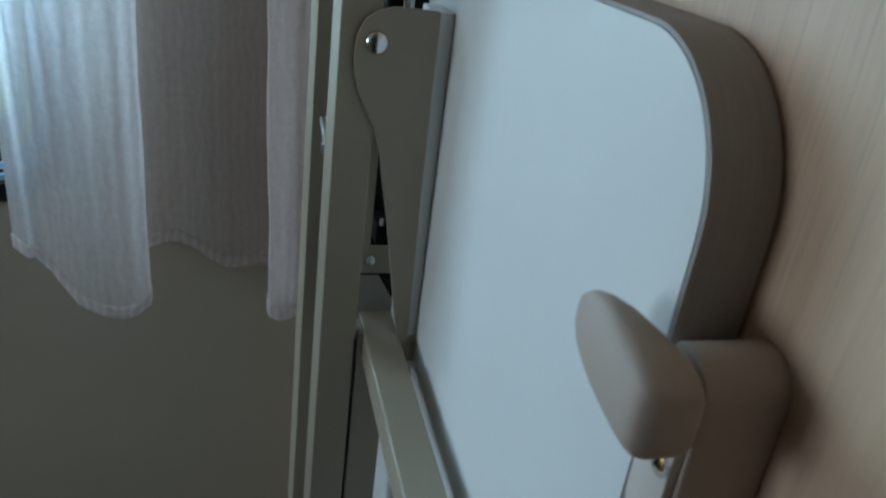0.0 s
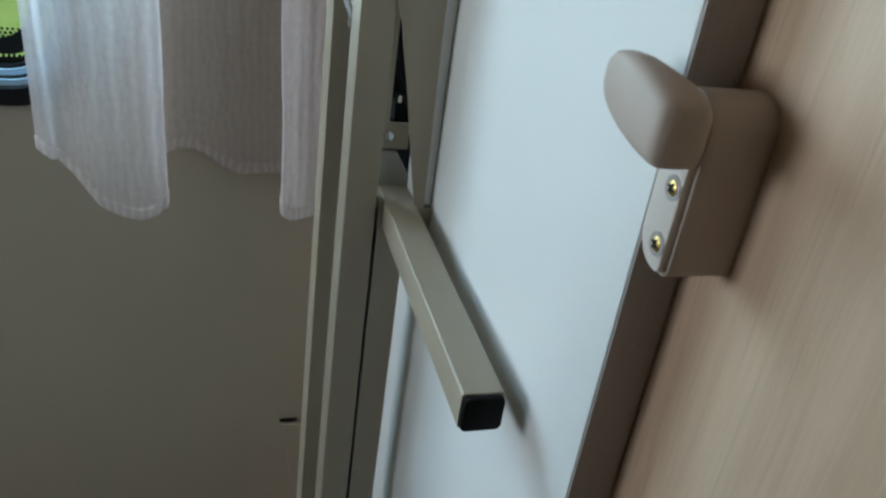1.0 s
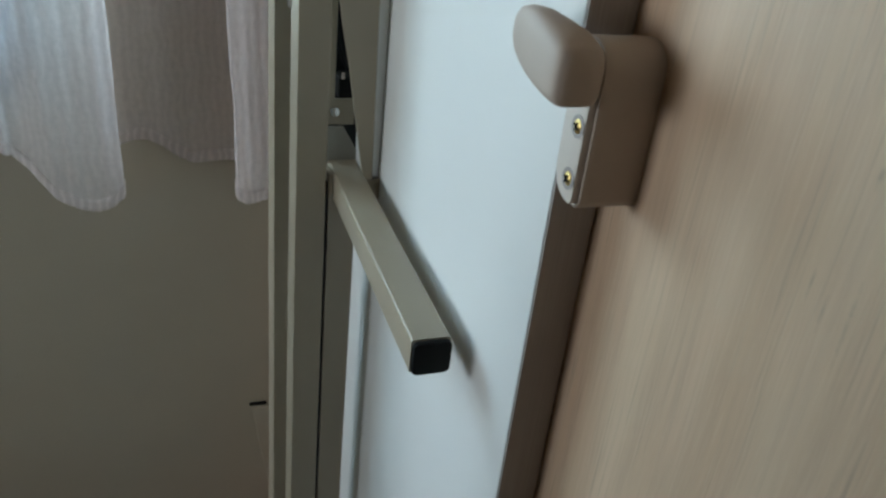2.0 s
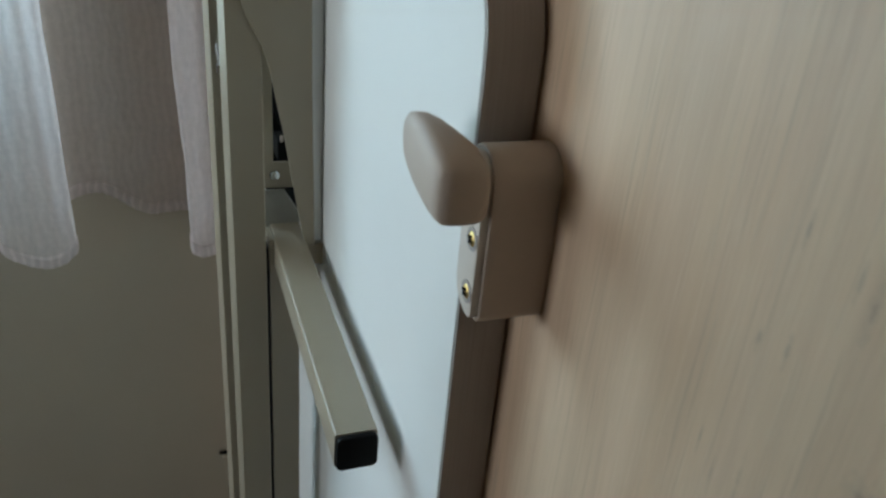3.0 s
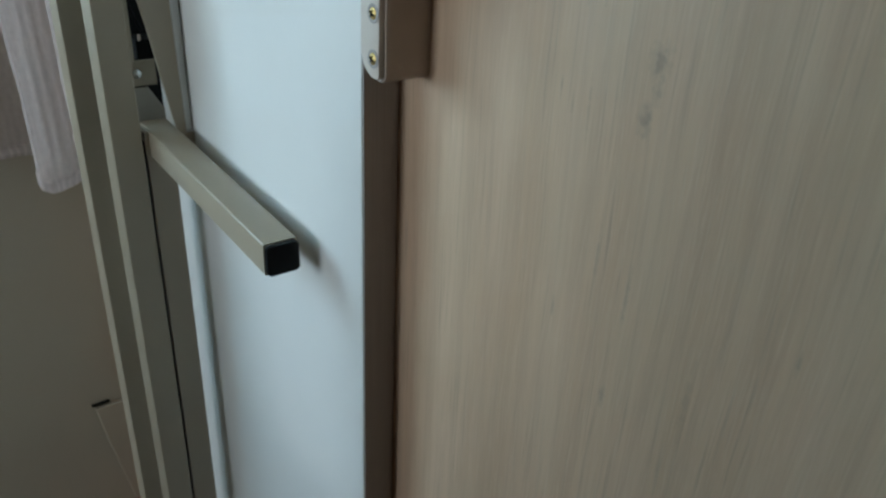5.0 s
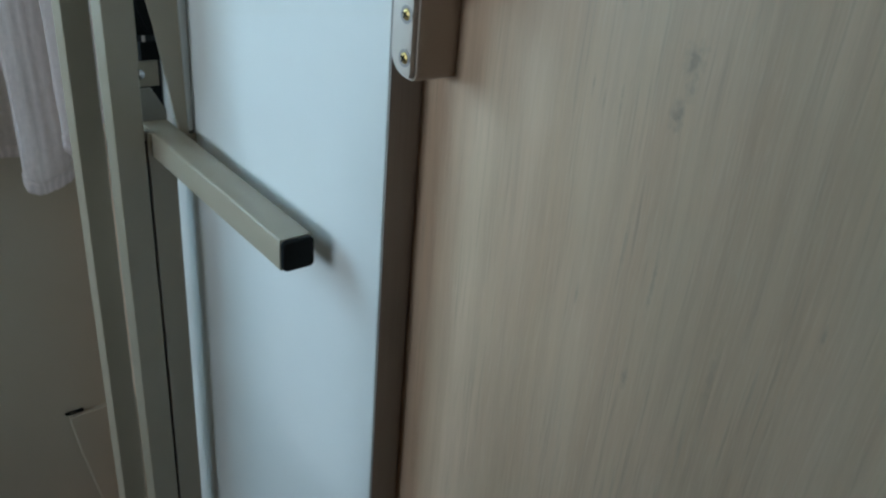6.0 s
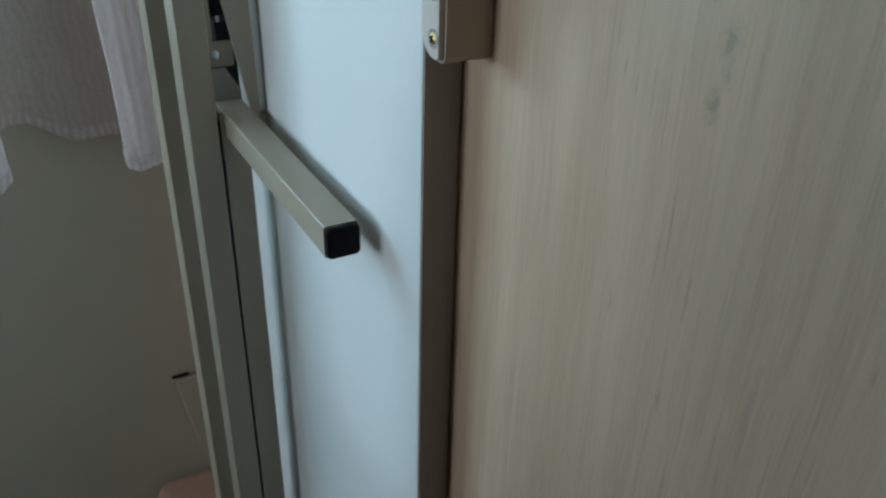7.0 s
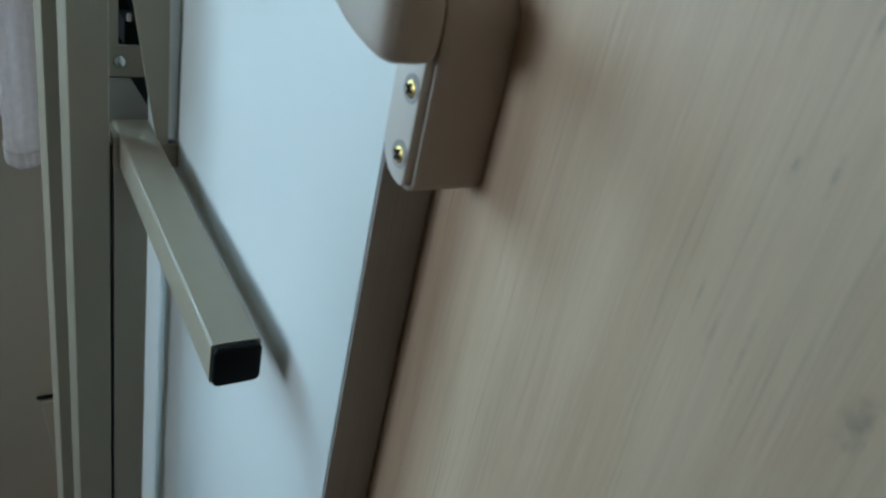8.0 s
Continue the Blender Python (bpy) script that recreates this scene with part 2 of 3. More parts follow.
def rod(a, b, r, seg=20, r2=None):
    bm = bmesh.new()
    a, b = Vector(a), Vector(b)
    m = Matrix.Translation((a + b) / 2) @ (b - a).to_track_quat("Z", "Y").to_matrix().to_4x4()
    bmesh.ops.create_cone(bm, cap_ends=True, segments=seg, radius1=r, radius2=r if r2 is None else r2, depth=(b - a).length, matrix=m)
    return bm


def dome(centre, r, height, axis, seg=20):
    """A rounded bolt head that bulges along axis."""
    bm = bmesh.new()
    bmesh.ops.create_uvsphere(bm, u_segments=seg, v_segments=10, radius=1)
    q = Vector(axis).to_track_quat("Z", "Y").to_matrix().to_4x4()
    bmesh.ops.transform(bm, verts=bm.verts, matrix=Matrix.Translation(centre) @ q @ Matrix.Diagonal((r, r, height, 1)))
    return bm


def ring_sweep(outline_out, outline_in, axis, a, b):
    """A frame between two outlines with as many points each."""
    bm = bmesh.new()

    def at(u, v, w):
        return {"x": (w, u, v), "y": (u, w, v), "z": (u, v, w)}[axis]

    rows = [[bm.verts.new(at(u, v, w)) for u, v in o] for o, w in ((outline_out, a), (outline_out, b), (outline_in, b), (outline_in, a))]
    n = len(outline_out)
    for j in range(4):
        for i in range(n):
            bm.faces.new((rows[j][i], rows[j][(i + 1) % n], rows[(j + 1) % 4][(i + 1) % n], rows[(j + 1) % 4][i]))
    return bm


def tube(points, r, name, material, parent=None, label=""):
    """A bent cable or wire as a curve turned to mesh."""
    cu = bpy.data.curves.new(name, "CURVE")
    cu.dimensions, cu.bevel_depth, cu.bevel_resolution = "3D", r, 3
    sp = cu.splines.new("BEZIER")
    sp.bezier_points.add(len(points) - 1)
    for p, co in zip(sp.bezier_points, points):
        p.co, p.handle_left_type, p.handle_right_type = co, "AUTO", "AUTO"
    tmp = bpy.data.objects.new(name, cu)
    me = bpy.data.meshes.new_from_object(tmp)
    bpy.data.objects.remove(tmp)
    me.materials.append(material)
    me.name = name
    ob = new(name, me)
    if parent:
        ob.parent = parent
    if label:
        ob["label"] = label
    return ob


# ---- the room ----
XW, XT, YE = 0.155, 0.131, 0.1745      # wood wall, table face, table edge
YB = 0.775                             # end wall
X0, Y0, TOP = -1.9, -1.35, 1.95

tagged(part("wall_east", box(XW, XW + 0.03, Y0, YB, 0, TOP), WOOD), "pale ash wood-decor side wall with knots", "wall", kind="structure")

WIN = (-0.955, -0.150, 1.205, 1.78)     # window opening


def wall_with_opening():
    bm = bmesh.new()
    u0, u1, v0, v1 = WIN
    inner = rounded(u0, u1, v0, v1, (0.07,) * 4, 10)
    outer = [(X0, 0), (XW + 0.03, 0), (XW + 0.03, TOP), (X0, TOP)]
    corner = {0: 0, 1: 1, 2: 2, 3: 3}
    for y in (YB, YB + 0.03):
        a = [bm.verts.new((u, y, v)) for u, v in inner]
        b = [bm.verts.new((u, y, v)) for u, v in outer]
        for c in range(4):
            seg = a[c * 11:(c + 1) * 11]
            for i in range(10):
                bm.faces.new((b[corner[c]], seg[i], seg[i + 1]))
            nxt = (c + 1) % 4
            bm.faces.new((b[c], seg[-1], a[nxt * 11], b[nxt]))
        if y == YB:
            first = (a, b)
    for p, q in zip(first, (a, b)):
        n = len(p)
        for i in range(n):
            bm.faces.new((p[i], p[(i + 1) % n], q[(i + 1) % n], q[i]))
    return bm


tagged(part("wall_north", wall_with_opening(), WALL), "plain greige vinyl-faced end wall below a window", "wall", kind="structure")
# unseen opening and frame, added to hold the side fill lamp
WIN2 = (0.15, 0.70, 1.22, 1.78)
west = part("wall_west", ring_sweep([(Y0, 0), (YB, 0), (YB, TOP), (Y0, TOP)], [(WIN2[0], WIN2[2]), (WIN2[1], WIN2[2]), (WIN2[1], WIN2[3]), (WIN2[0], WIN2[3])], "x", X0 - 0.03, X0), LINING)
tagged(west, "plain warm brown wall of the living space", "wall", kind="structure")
w2 = thing("fill_window", "unseen black-framed window added across the living space for fill light", "window", kind="structure")
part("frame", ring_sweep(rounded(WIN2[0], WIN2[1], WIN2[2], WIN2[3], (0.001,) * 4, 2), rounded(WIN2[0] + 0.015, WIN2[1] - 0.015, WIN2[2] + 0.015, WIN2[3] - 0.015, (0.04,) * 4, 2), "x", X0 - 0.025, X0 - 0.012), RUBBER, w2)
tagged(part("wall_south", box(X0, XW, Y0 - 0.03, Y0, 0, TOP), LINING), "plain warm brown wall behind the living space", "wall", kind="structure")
# unseen partition, added to cut side light off the wood's near end
tagged(part("wall_light_blocker", box(-0.36, -0.32, Y0, 0.135, 0, TOP), LINING), "plain unseen partition added to shade the wood wall's near end", "wall", kind="structure")
tagged(part("ceiling", box(X0 - 0.03, XW + 0.03, Y0 - 0.03, YB + 0.03, TOP, TOP + 0.04), LINING), "plain warm brown ceiling panel", "ceiling", kind="structure")
tagged(part("floor", box(X0 - 0.03, XW + 0.03, Y0 - 0.03, YB + 0.03, -0.05, 0), FLOOR), "dark brown vinyl floor", "floor", kind="structure")
ground = part("ground", box(-60, 60, -60, 60, -0.75, -0.7), GRASS)
tagged(ground, "sunlit green lawn outside the window", "lawn", kind="structure")


# ---- window ----
def window():
    win = thing("window_1", "black-framed acrylic window with dotted border over a lawn", "window", kind="structure")
    u0, u1, v0, v1 = WIN
    def o(g, r):
        return rounded(u0 - g, u1 + g, v0 - g, v1 + g, (r,) * 4, 12)
    part("frame", ring_sweep(o(0.012, 0.075), o(-0.005, 0.062), "y", YB - 0.008, YB + 0.02), RUBBER, win, "black rubber window frame")
    for k in range(2):
        g = -0.0055 - 0.0085 * k
        part("rim", ring_sweep(o(g, 0.061 - 0.006 * k), o(g - 0.0055, 0.057 - 0.006 * k), "y", YB + 0.002 + 0.006 * k, YB + 0.022), RIM, win, "glossy inner rim with the sky's blue reflection in its colour")
        part("seal", ring_sweep(o(g - 0.0056, 0.057 - 0.006 * k), o(g - 0.0084, 0.055 - 0.006 * k), "y", YB + 0.008 + 0.006 * k, YB + 0.022), RUBBER, win)
    pane = part("pane", prism(o(-0.008, 0.055), "y", YB + 0.028, YB + 0.031), PANE, win, "clear acrylic pane")
    pane.visible_shadow = False
    part("border", ring_sweep(o(-0.021, 0.045), o(-0.0275, 0.041), "y", YB + 0.0265, YB + 0.0275), RUBBER, win, "printed black border")
    part("border", ring_sweep(o(-0.0305, 0.040), o(-0.046, 0.034), "y", YB + 0.0265, YB + 0.0275), RUBBER, win, "printed black border")
    bars = bmesh.new()
    for i in range(140):
        x = u1 - 0.040 - 0.0048 * i
        bmesh.ops.create_cube(bars, size=1, matrix=Matrix.Translation((x, YB + 0.027, v0 + 0.029)) @ Matrix.Diagonal((0.0027, 0.001, 0.0034, 1)))
    part("printed_dashes", bars, RUBBER, win, "row of small printed gaps in the border")
    # printed dots that thin out towards the middle, along the lower edge and the near side
    bm = bmesh.new()
    for row in range(3):
        r = 0.0020 - 0.0003 * row
        for i in range(200):
            x = u1 - 0.048 - 0.0048 * i - (0.0024 if row % 2 else 0)
            z = v0 + 0.0478 + 0.0040 * row
            if x > u0 + 0.06:
                bmesh.ops.create_circle(bm, cap_ends=True, segments=8, radius=r, matrix=Matrix.Translation((x, YB + 0.027, z)) @ Matrix.Rotation(radians(90), 4, "X"))
    part("printed_dots", bm, RUBBER, win, "rows of small black printed dots")


window()


# ---- stowed table ----
def table_outline(inset=0.0):
    return rounded(YE + inset, 0.66 - inset, 0.42 + inset, 1.4895 - inset, (0.05 - inset, 0.02, 0.02, 0.05 - inset), 16)


def table():
    t = thing("folding_table", "white-backed folding table stowed upright with greige edging", "table")
    part("tabletop", prism(table_outline(0.0016), "x", XT, XW - 0.0008, 0.0006), WHITE, t, "smooth white laminate underside", True)
    # ribbed edging, swept round the outline
    prof = []
    ribs = 9
    for i in range(ribs * 4 + 1):
        x = XT + 0.0006 + (XW - 0.0016 - XT - 0.0006) * i / (ribs * 4)
        prof.append((x, -0.00005 * (0.5 - 0.5 * math.cos(i * math.pi / 2))))
    prof = [(XT + 0.0002, 0.0012)] + prof + [(XW - 0.001, 0.0012)]
    line = table_outline(0.0)
    bm = bmesh.new()
    n = len(line)
    cy, cz = 0.417, 0.95
    rows = []
    for i, (u, v) in enumerate(line):
        a, b = Vector(line[i - 1]), Vector(line[(i + 1) % n])
        d = (b - a).normalized()
        nrm = Vector((d.y, -d.x))
        if nrm.dot(Vector((u - cy, v - cz))) < 0:
            nrm = -nrm
        rows.append([bm.verts.new((x, u - nrm.x * k, v - nrm.y * k)) if k > 0 else bm.verts.new((x, u + nrm.x * k, v + nrm.y * k)) for x, k in prof])
    for i in range(n):
        for j in range(len(prof) - 1):
            bm.faces.new((rows[i][j], rows[i][j + 1], rows[(i + 1) % n][j + 1], rows[(i + 1) % n][j]))
    part("edge_band", bm, EDGE, t, "grey-brown ribbed plastic edging", True)

    # folding leg: square tube that rises gently to its hinge
    def leg_z(y):
        return 1.2215 + 0.050 * (y - 0.233)
    x0, x1, h = 0.0957, 0.1188, 0.0109
    bm = bmesh.new()
    ends = []
    for y in (0.2345, 0.487):
        ends.append([bm.verts.new((u, y, v)) for u, v in rounded(x0, x1, leg_z(y) - h, leg_z(y) + h, (0.0017,) * 4, 4)])
    n = len(ends[0])
    for i in range(n):
        bm.faces.new((ends[0][i], ends[0][(i + 1) % n], ends[1][(i + 1) % n], ends[1][i]))
    bm.faces.new(ends[0]), bm.faces.new(ends[1])
    leg = part("folding_leg", bm, BEIGE, t, "greige square-tube folding leg", True)
    cap = part("end_cap", prism(rounded(x0 + 0.0004, x1 - 0.0004, leg_z(0.233) - h + 0.0004, leg_z(0.233) + h - 0.0004, (0.0034,) * 4, 5), "y", 0.2300, 0.2344, 0.0012, 3), BLACK, leg, "black plastic end cap", True)

    # shaped pivot plate beside the panel
    plate = [(0.1219, 1.4530), (0.1209, 1.4540), (0.0960, 1.4545), (0.0870, 1.4520), (0.0800, 1.4465), (0.0762, 1.4380), (0.0752, 1.4280), (0.0760, 1.4170),
             (0.0795, 1.4050), (0.0860, 1.3925), (0.0905, 1.3840), (0.0945, 1.3700), (0.0968, 1.3560), (0.1030, 1.3254), (0.1089, 1.2895), (0.1146, 1.2555), (0.1180, 1.2390),
             (0.1249, 1.2388), (0.1240, 1.2800), (0.1224, 1.3600)]
    pl = part("pivot_plate", prism(plate, "y", 0.4388, 0.4418, 0.0007), BEIGE, t, "tapered greige steel pivot plate")
    part("bolt_head", dome((0.0872, 0.4386, 1.4345), 0.0068, 0.0042, (0, -1, 0)), CHROME, pl, "shiny domed bolt head", True)
    part("flange", box(0.1190, 0.1308, 0.4388, 0.4418, 1.2225, 1.2387, 0.0004), BEIGE, t)
    # added white block: stops a light leak and reads as shaded panel
    part("leak_blocker", box(0.1185, 0.1309, 0.4422, 0.4725, 1.2400, 1.4535, 0.0012), WHITE, t, "white block added behind the pivot plate against a light leak", True)
    # hinge behind the leg
    part("hinge_tab", box(0.0930, 0.1165, 0.4730, 0.4756, 1.2718, 1.2925, 0.0006), BEIGE, t)
    part("hinge_gusset", prism([(0.0930, 1.2340), (0.1240, 1.2340), (0.1235, 1.2440), (0.1075, 1.2716), (0.0930, 1.2716)], "y", 0.4690, 0.4722, 0.0005), GREY_STEEL, t, "grey steel hinge gusset")
    part("hinge_screw", dome((0.1010, 0.4728, 1.2822), 0.0042, 0.0028, (0, -1, 0)), CHROME, t, "small zinc screw", True)
    part("hinge_block", box(0.1040, 0.1240, 0.4760, 0.5000, 1.2920, 1.3080, 0.001), BLACK, t, "black plastic hinge block")
    # black sheet gives the gap behind the hinge its shade as colour
    part("hinge_gap_shade", box(0.0990, 0.1300, 0.5040, 0.5080, 1.2000, 1.4600, 0.0005), BLACK, t)
    part("strut_rod", rod((0.1068, 0.460, 1.4300), (0.1068, 0.460, 1.7000), 0.0038), CHROME, t, "bright steel strut rod", True)
    part("strut_sleeve", rod((0.0985, 0.462, 1.4400), (0.0985, 0.462, 1.7000), 0.0048), BLACK, t, "black strut sleeve", True)
    part("ferrule", rod((0.1068, 0.4740, 1.3080), (0.1068, 0.4740, 1.3125), 0.0013), LATCH, t)
    tube([(0.0985, 0.474, 1.4300), (0.0985, 0.474, 1.3688), (0.0998, 0.473, 1.3468), (0.1038, 0.472, 1.3284), (0.1095, 0.471, 1.3149)], 0.0013, "cable", BLACK, t, "thin black cable")
    return t


table()


# ---- upright frame ----
def frame_post():
    f = thing("support_frame", "greige lacquered steel upright frame with folded edges", "metal frame")
    z0, z1 = 0.0, TOP
    part("front_upright", prism([(0.0637, 0.4545), (0.0637, 0.4520), (0.0668, 0.4432), (0.0674, 0.4427), (0.0890, 0.4427), (0.0899, 0.4436), (0.0899, 0.4545)], "z", z0, z1), BEIGE, f)
    part("rear_upright", prism([(0.0603, 0.5475), (0.0603, 0.5458), (0.0634, 0.5370), (0.0640, 0.5365), (0.0856, 0.5365), (0.0865, 0.5374), (0.0865, 0.5475)], "z", z0, z1), BEIGE, f)
    # two black strips put shade into the open gap between the uprights
    part("gap_shade_strip", box(0.0894, 0.0926, 0.4690, 0.4725, z0, z1), RUBBER, f, "black strip standing in for shade between the uprights")
    part("gap_shade_filler", box(0.0901, 0.0922, 0.4468, 0.4686, z0, 1.2350), RUBBER, f, "black strip standing in for shade between the uprights")
    part("guide_strip", box(0.0919, 0.0995, 0.4680, 0.4720, 1.2930, 1.4200, 0.0005), BEIGE, f)
    part("hinge_cheek", box(0.0920, 0.0955, 0.4436, 0.4680, 1.2213, 1.2425, 0.0003), BEIGE, f)
    for z in (0.05, 1.86):
        part("spacer", box(0.0660, 0.0850, 0.4546, 0.5364, z, z + 0.05, 0.001), BEIGE, f)
    part("inner_upright", prism([(0.0924, 0.4440), (0.1134, 0.4436), (0.1142, 0.4444), (0.1142, 0.4680), (0.0920, 0.4680)], "z", z0, 1.2212), BEIGE, f)
    b = part("bolt", rod((0.0665, 0.4546, 1.3660), (0.0665, 0.4920, 1.3730), 0.0030, 14), CHROME, f, "zinc bolt shank", True)
    part("nut", rod((0.0665, 0.4546, 1.3660), (0.0665, 0.4585, 1.3667), 0.0055, 6), CHROME, b)


frame_post()


# ---- turn latch ----
def latch():
    l = thing("turn_latch", "taupe plastic turn latch screwed beside the table edge", "latch")
    # shell with a thin rim round the sunk face plate
    def shell(g):
        return rounded(0.1492 + g, 0.1695 - g, 1.3484 + g, 1.4148 - g, (0.0045 - g, 0.0150 - g, 0.0065 - g, 0.0120 - g), 10)
    rim = ring_sweep(shell(0.0), shell(0.0017), "x", 0.1286, 0.1330)
    bmesh.ops.bevel(rim, geom=[e for e in rim.edges if all(v.co.x < 0.129 for v in e.verts)], offset=0.0007, segments=2, affect="EDGES", profile=0.5)
    body = part("body", prism(shell(0.0), "x", 0.1330, XW - 0.0002), LATCH, l, "", True)
    part("rim", rim, LATCH, body, "", True)
    fp = part("face_plate", prism(shell(0.0019), "x", 0.1256, 0.1330, 0.0006, 2), PLATE, l, "pale taupe face plate", True)
    # turning knob: thick at the pivot, thin at the tip over the table
    bm = bmesh.new()
    secs = []
    # y, front x, back x, lower z, upper z, squareness
    for y, xf, xb, zl, zu, e in ((0.1434, 0.1118, 0.1230, 1.3965, 1.4100, 0.55), (0.1439, 0.1098, 0.1241, 1.3942, 1.4120, 0.5), (0.1450, 0.1080, 0.1249, 1.3926, 1.4136, 0.48), (0.1466, 0.1068, 0.1253, 1.3920, 1.4150, 0.48),
                                 (0.1500, 0.1061, 0.1254, 1.3919, 1.4165, 0.5), (0.1550, 0.1057, 0.1250, 1.3922, 1.4185, 0.55), (0.1630, 0.1055, 0.1218, 1.3936, 1.4208, 0.62), (0.1710, 0.1055, 0.1186, 1.3958, 1.4222, 0.66),
                                 (0.1780, 0.1058, 0.1156, 1.3988, 1.4220, 0.68), (0.1835, 0.1064, 0.1134, 1.4018, 1.4205, 0.7), (0.1872, 0.1073, 0.1119, 1.4052, 1.4178, 0.72), (0.1888, 0.1085, 0.1105, 1.4085, 1.4140, 0.74)):
        cx, cz, a, b = (xf + xb) / 2, (zl + zu) / 2, (xb - xf) / 2, (zu - zl) / 2
        ring = []
        for i in range(28):
            w = 2 * math.pi * i / 28
            c, s = math.cos(w), math.sin(w)
            ring.append(bm.verts.new((cx + a * math.copysign(abs(c) ** e, c), y, cz + b * math.copysign(abs(s) ** e, s))))
        secs.append(ring)
    for p, q in zip(secs, secs[1:]):
        for i in range(28):
            bm.faces.new((p[i], p[(i + 1) % 28], q[(i + 1) % 28], q[i]))
    bm.faces.new(secs[0]), bm.faces.new(secs[-1])
    part("pivot", rod((0.1240, 0.1590, 1.4030), (0.1270, 0.1590, 1.4030), 0.0075), LATCH, l, "", True)
    part("knob", bm, LATCH, l, "rounded taupe turning knob", True)
    for z in (1.3815, 1.3600):
        y = 0.1560
        s = part("screw", dome((0.1256, y, z), 0.0030, 0.0010, (-1, 0, 0)), BRASS, fp, "yellow cross-head screw", True)
        # flat dark ring stands in for shade in the sunk screw hole
        part("recess_shade", ring_sweep([(y + 0.0046 * math.cos(a), z + 0.0046 * math.sin(a)) for a in [i * math.pi / 10 for i in range(20)]],
                                  [(y + 0.0030 * math.cos(a), z + 0.0030 * math.sin(a)) for a in [i * math.pi / 10 for i in range(20)]], "x", 0.1253, 0.1257), EDGE, fp)
        cross = bmesh.new()
        for w, h in ((0.0019, 0.00035), (0.00035, 0.0019)):
            m = Matrix.Translation((0.1251, y, z)) @ Matrix.Rotation(radians(25), 4, "X") @ Matrix.Diagonal((0.0016, 2 * w, 2 * h, 1))
            bmesh.ops.create_cube(cross, size=1, matrix=m)
        part("cross_slot", cross, BLACK, s)


latch()


# ---- curtain ----
CURT = [(-0.190, 0.742, 1.160), (-0.178, 0.733, 1.153), (-0.168, 0.735, 1.148), (-0.150, 0.727, 1.128), (-0.134, 0.720, 1.108), (-0.115, 0.716, 1.098),
        (-0.098, 0.714, 1.094), (-0.082, 0.712, 1.098), (-0.0700, 0.716, 1.107), (-0.0690, 0.723, 1.112), (-0.080, 0.738, 1.120), (-0.088, 0.752, 1.135), (-0.074, 0.763, 1.148), (-0.050, 0.766, 1.155), (-0.032, 0.764, 1.151),
        (-0.012, 0.760, 1.137), (0.006, 0.757, 1.130), (0.026, 0.758, 1.131), (0.050, 0.757, 1.131), (0.066, 0.745, 1.130), (0.066, 0.720, 1.128), (0.052, 0.692, 1.127), (0.0455, 0.679, 1.125),
        (0.0475, 0.671, 1.120), (0.056, 0.670, 1.116), (0.068, 0.676, 1.115), (0.080, 0.682, 1.116), (0.092, 0.688, 1.121), (0.099, 0.680, 1.132),
        (0.093, 0.666, 1.150), (0.081, 0.658, 1.165), (0.083, 0.649, 1.172), (0.098, 0.646, 1.180), (0.112, 0.650, 1.186), (0.124, 0.655, 1.190)]


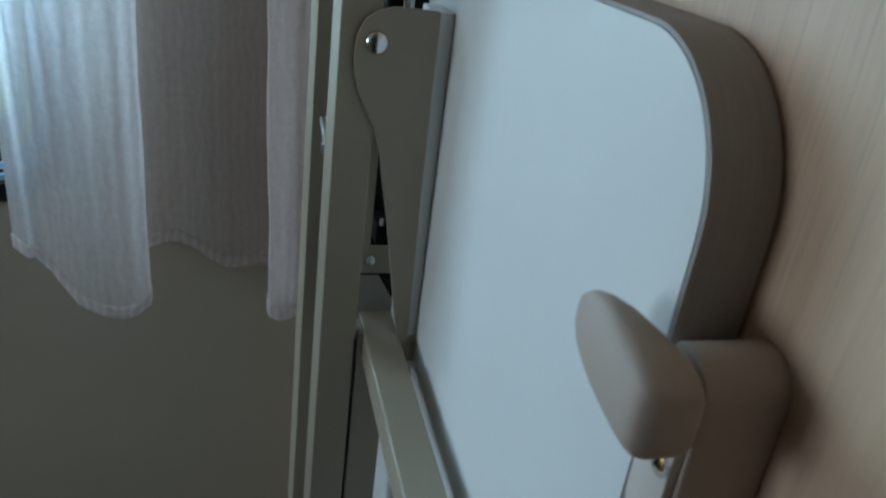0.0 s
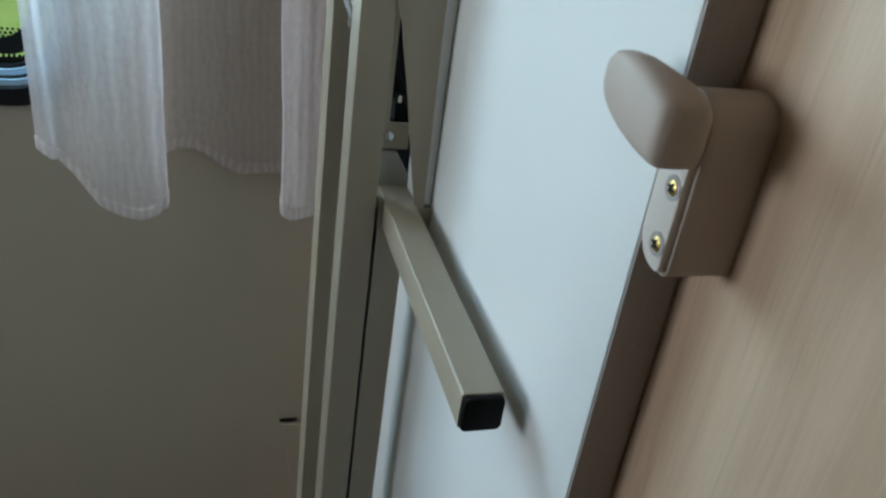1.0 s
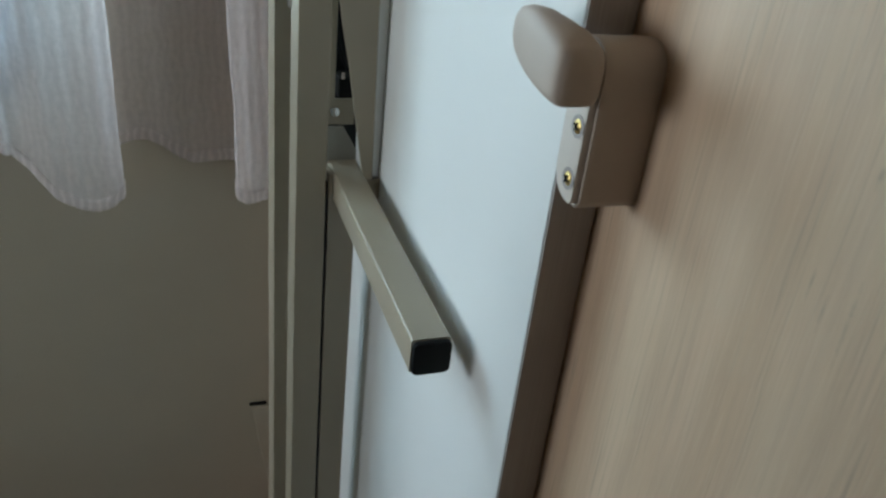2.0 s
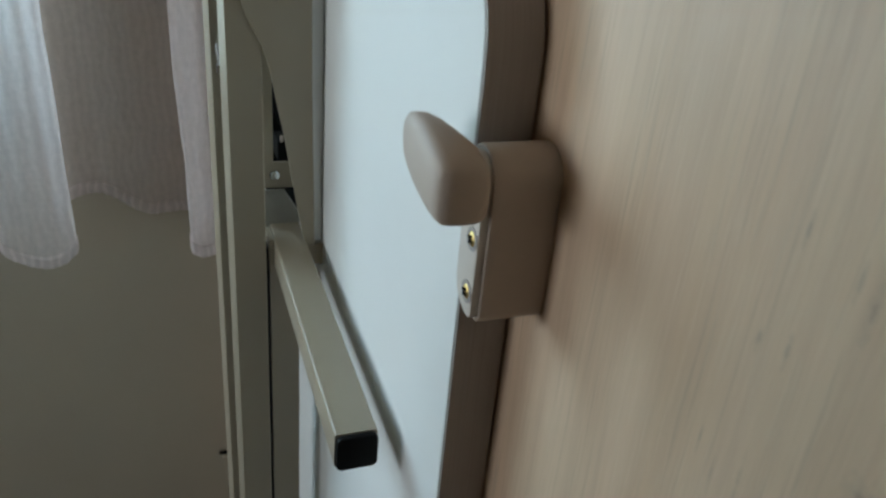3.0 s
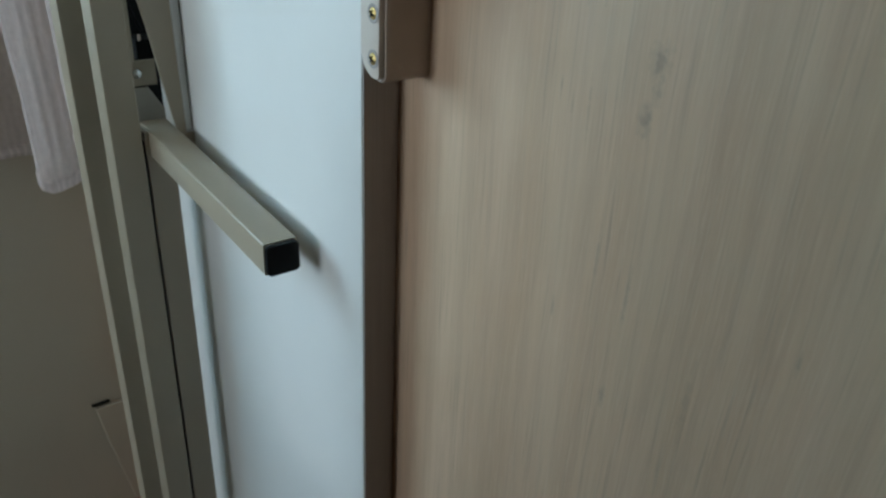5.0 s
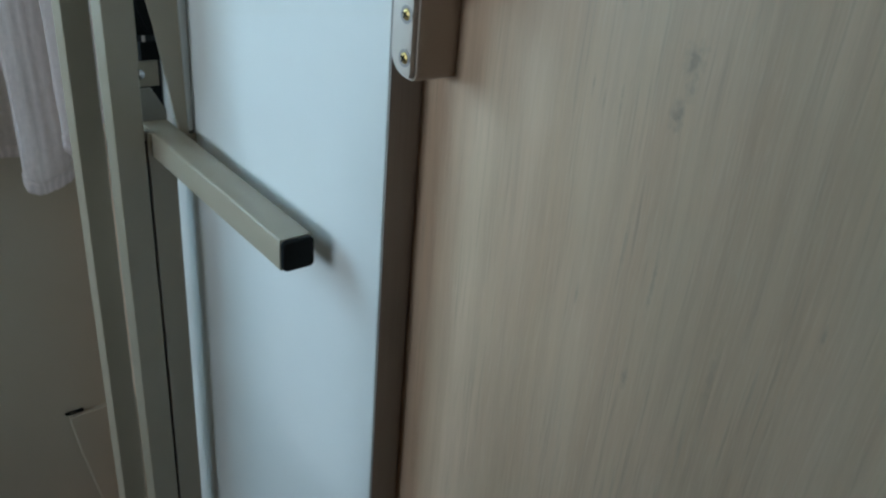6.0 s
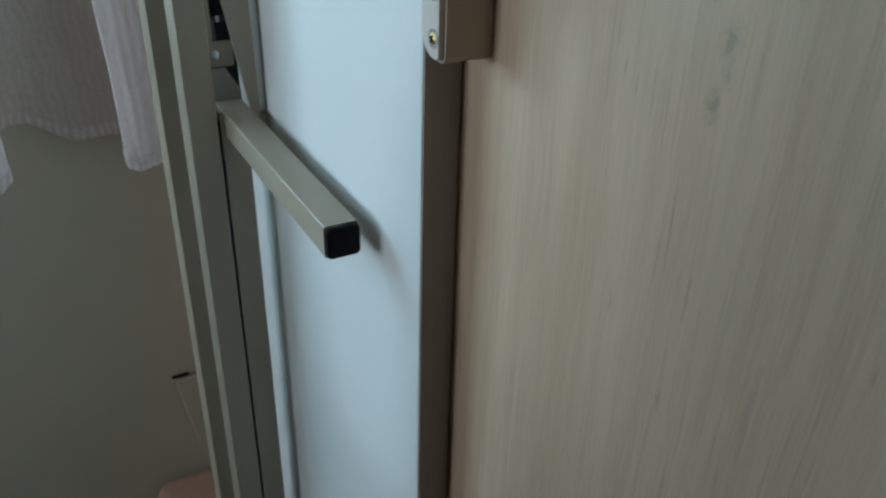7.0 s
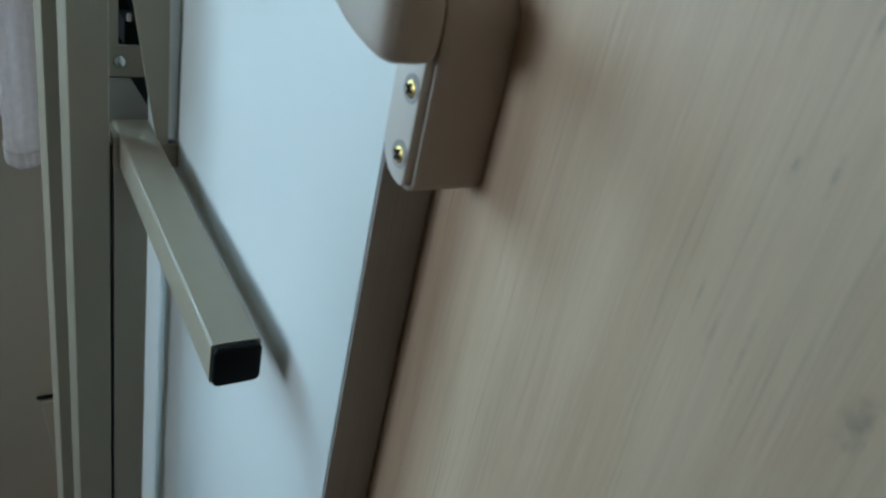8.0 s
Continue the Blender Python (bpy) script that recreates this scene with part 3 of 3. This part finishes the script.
def curtain():
    c = thing("curtain", "white sheer voile curtain with pleats and stitched hem", "curtain")
    pts = [Vector(p) for p in CURT]
    fine = []
    for i in range(len(pts) - 1):
        p0, p1, p2, p3 = pts[max(i - 1, 0)], pts[i], pts[i + 1], pts[min(i + 2, len(pts) - 1)]
        for k in range(8):
            t = k / 8
            fine.append(0.5 * ((2 * p1) + (p2 - p0) * t + (2 * p0 - 5 * p1 + 4 * p2 - p3) * t * t + (3 * p1 - p0 - 3 * p2 + p3) * t ** 3))
    fine.append(pts[-1])
    top, hem = 1.745, 0.0125

    def sheet(z_of, rows):
        bm = bmesh.new()
        uv = bm.loops.layers.uv.new("cloth")
        run, spot = 0.0, {}
        grid = []
        for i, p in enumerate(fine):
            run += (p.xy - fine[i - 1].xy).length if i else 0.0
            a, b = fine[max(i - 1, 0)], fine[min(i + 1, len(fine) - 1)]
            d = Vector((b.x - a.x, b.y - a.y, 0)).normalized()
            nrm = Vector((d.y, -d.x, 0))
            col = []
            for j in range(rows + 1):
                f = j / rows
                z = z_of(p, f)
                up = (z - p.z) / (top - p.z)
                # folds gather and lean a little towards the rail, with a soft crinkle
                wob = 0.0005 * math.sin(i * 0.8 + 2.0 * up) + 0.0030 * noise.noise((p.x * 26, p.y * 26, z * 9)) + 0.0005 * noise.noise((i * 0.5, z * 30, 3))
                q = Vector((p.x - 0.018 * up * (0.6 + 0.4 * math.sin(p.x * 30)), p.y, z)) + nrm * wob
                q.y = min(q.y, YB - 0.004)
                col.append(bm.verts.new(q))
                spot[col[-1]] = (run, z)
            grid.append(col)
        for i in range(len(grid) - 1):
            for j in range(rows):
                face = bm.faces.new((grid[i][j], grid[i + 1][j], grid[i + 1][j + 1], grid[i][j + 1]))
                for lo in face.loops:
                    lo[uv].uv = spot[lo.vert]
        return bm

    part("fabric", sheet(lambda p, f: p.z + hem + (top - p.z - hem) * f, 60), VOILE, c, "", True)
    h = part("hem", sheet(lambda p, f: p.z + 0.0003 * math.sin(p.x * 900) + (hem + 0.0006) * f, 3), HEM, c, "doubled gathered hem", True)
    m = h.modifiers.new("thick", "SOLIDIFY")
    m.thickness = 0.0012
    r = thing("curtain_rail", "slim white curtain rail fixed above the window", "curtain rail")
    part("track", box(-1.05, 0.12, 0.685, 0.765, 1.743, 1.752, 0.002), LINING, r)
    for x in (-0.9, 0.05):
        part("rail_bracket", box(x - 0.008, x + 0.008, 0.74, YB + 0.001, 1.752, 1.762, 0.001), LINING, r)


curtain()


# ---- small fittings and furniture ----
cv = thing("corner_cover", "greige moulded corner cover with a dark slot", "corner cover")
part("shell", prism([(0.0665, 0.7580), (0.1545, 0.7580), (0.1545, 0.3), (0.1500, 0.3), (0.1000, 0.5600), (0.0760, 0.6900)], "y", 0.7660, YB - 0.0005, 0.001), WALL, cv)
part("slot", box(0.0630, 0.0860, 0.7680, 0.7735, 0.7612, 0.7634, 0.0004), BLACK, cv, "thin black slot")

st = thing("bench_seat", "rust-coloured upholstered bench against the end wall", "bench")
part("cushion", box(0.012, 0.148, 0.600, YB - 0.002, 0.470, 0.585, 0.02, 4), CUSHION, st, "", True)
part("base", box(0.014, 0.150, 0.605, YB - 0.004, 0.0, 0.470, 0.003), LINING, st)


def stile_outline(x, y, w, d):
    """Rounded aluminium profile with three fine grooves along each broad edge."""
    pts = rounded(x - w, x + w, y - d, y + d, (0.008,) * 4, 5)
    out = []
    for i, p in enumerate(pts):
        q = pts[(i + 1) % len(pts)]
        out.append(p)
        if abs(p[1] - q[1]) < 1e-6 and abs(p[0] - q[0]) > 0.01:
            way, deep = (1 if q[0] > p[0] else -1), (0.0008 if p[1] < y else -0.0008)
            for side in (-1, 1):
                for k in (-1, 0, 1):
                    c = x + way * (side * 0.5 * w + k * 0.0026)
                    out += [(c - way * 0.0006, p[1]), (c - way * 0.0006, p[1] + deep), (c + way * 0.0006, p[1] + deep), (c + way * 0.0006, p[1])]
    return out


def ladder():
    l = thing("step_ladder", "folded aluminium step ladder with grey ribbed end caps", "ladder")
    x = -0.290
    for y in (0.200, 0.420):
        # front section: slim tube above a grooved stile
        for dx, top in ((0.0165, 1.345), (-0.0205, 1.312)):
            tube_part = part("slim_tube", prism(rounded(x + dx - 0.0145, x + dx + 0.0145, y - 0.010, y + 0.010, (0.006,) * 4, 5), "z", 0.03, top), ALU, l, "", True)
            part("foot", prism(rounded(x + dx - 0.016, x + dx + 0.016, y - 0.0115, y + 0.0115, (0.006,) * 4, 5), "z", 0.0, 0.032, 0.003), GREY_PLASTIC, tube_part, "", True)
        cap = part("end_cap", prism(rounded(x + 0.0005, x + 0.0325, y - 0.012, y + 0.012, (0.007,) * 4, 5), "z", 1.345, 1.372, 0.002), GREY_PLASTIC, l, "grey ribbed rubber cap", True)
        for k in range(5):
            part("rib", rod((x + 0.0045 + 0.006 * k, y - 0.0095, 1.3725), (x + 0.0045 + 0.006 * k, y + 0.0095, 1.3725), 0.0023, 10), GREY_PLASTIC, cap, "", True)
        for dx in (0.0175, -0.0215):
            s = part("stile", prism(stile_outline(x + dx, y - 0.026, 0.0175, 0.0135), "z", 0.12, 1.225), ALU, l, "grooved aluminium stile", True)
            part("collar", prism(rounded(x + dx - 0.0190, x + dx + 0.0190, y - 0.0415, y - 0.0115, (0.009,) * 4, 5), "z", 1.2255, 1.2325, 0.002), GREY_PLASTIC, s, "grey plastic collar", True)
            part("pin", dome((x + dx, y - 0.040, 1.213), 0.0032, 0.0018, (0, -1, 0), 12), CHROME, s, "", True)
        # riveted hinge bracket with a brass pivot
        br = part("hinge_bracket", prism(rounded(x - 0.0365, x + 0.0325, 1.291, 1.321, (0.006,) * 4, 5), "y", y - 0.0135, y - 0.0105, 0.001), GREY_STEEL, l, "grey steel hinge bracket", True)
        part("rear_flange", prism(rounded(x - 0.030, x + 0.000, 1.300, 1.327, (0.004,) * 4, 5), "y", y + 0.0105, y + 0.0135, 0.001), GREY_STEEL, br, "", True)
        part("pivot_bolt", dome((x - 0.0235, y - 0.0136, 1.308), 0.0062, 0.0030, (0, -1, 0)), BRASS, br, "brass slotted pivot bolt", True)
        for rx, rz in ((0.0225, 1.310), (0.0125, 1.300)):
            part("rivet", dome((x + rx, y - 0.0136, rz), 0.0042, 0.0018, (0, -1, 0), 14), CHROME, br, "", True)
    for z in (0.30, 0.55, 0.80, 1.05):
        part("rung", box(x + 0.004, x + 0.030, 0.2105, 0.4095, z, z + 0.024, 0.004), ALU, l, "", True)


ladder()
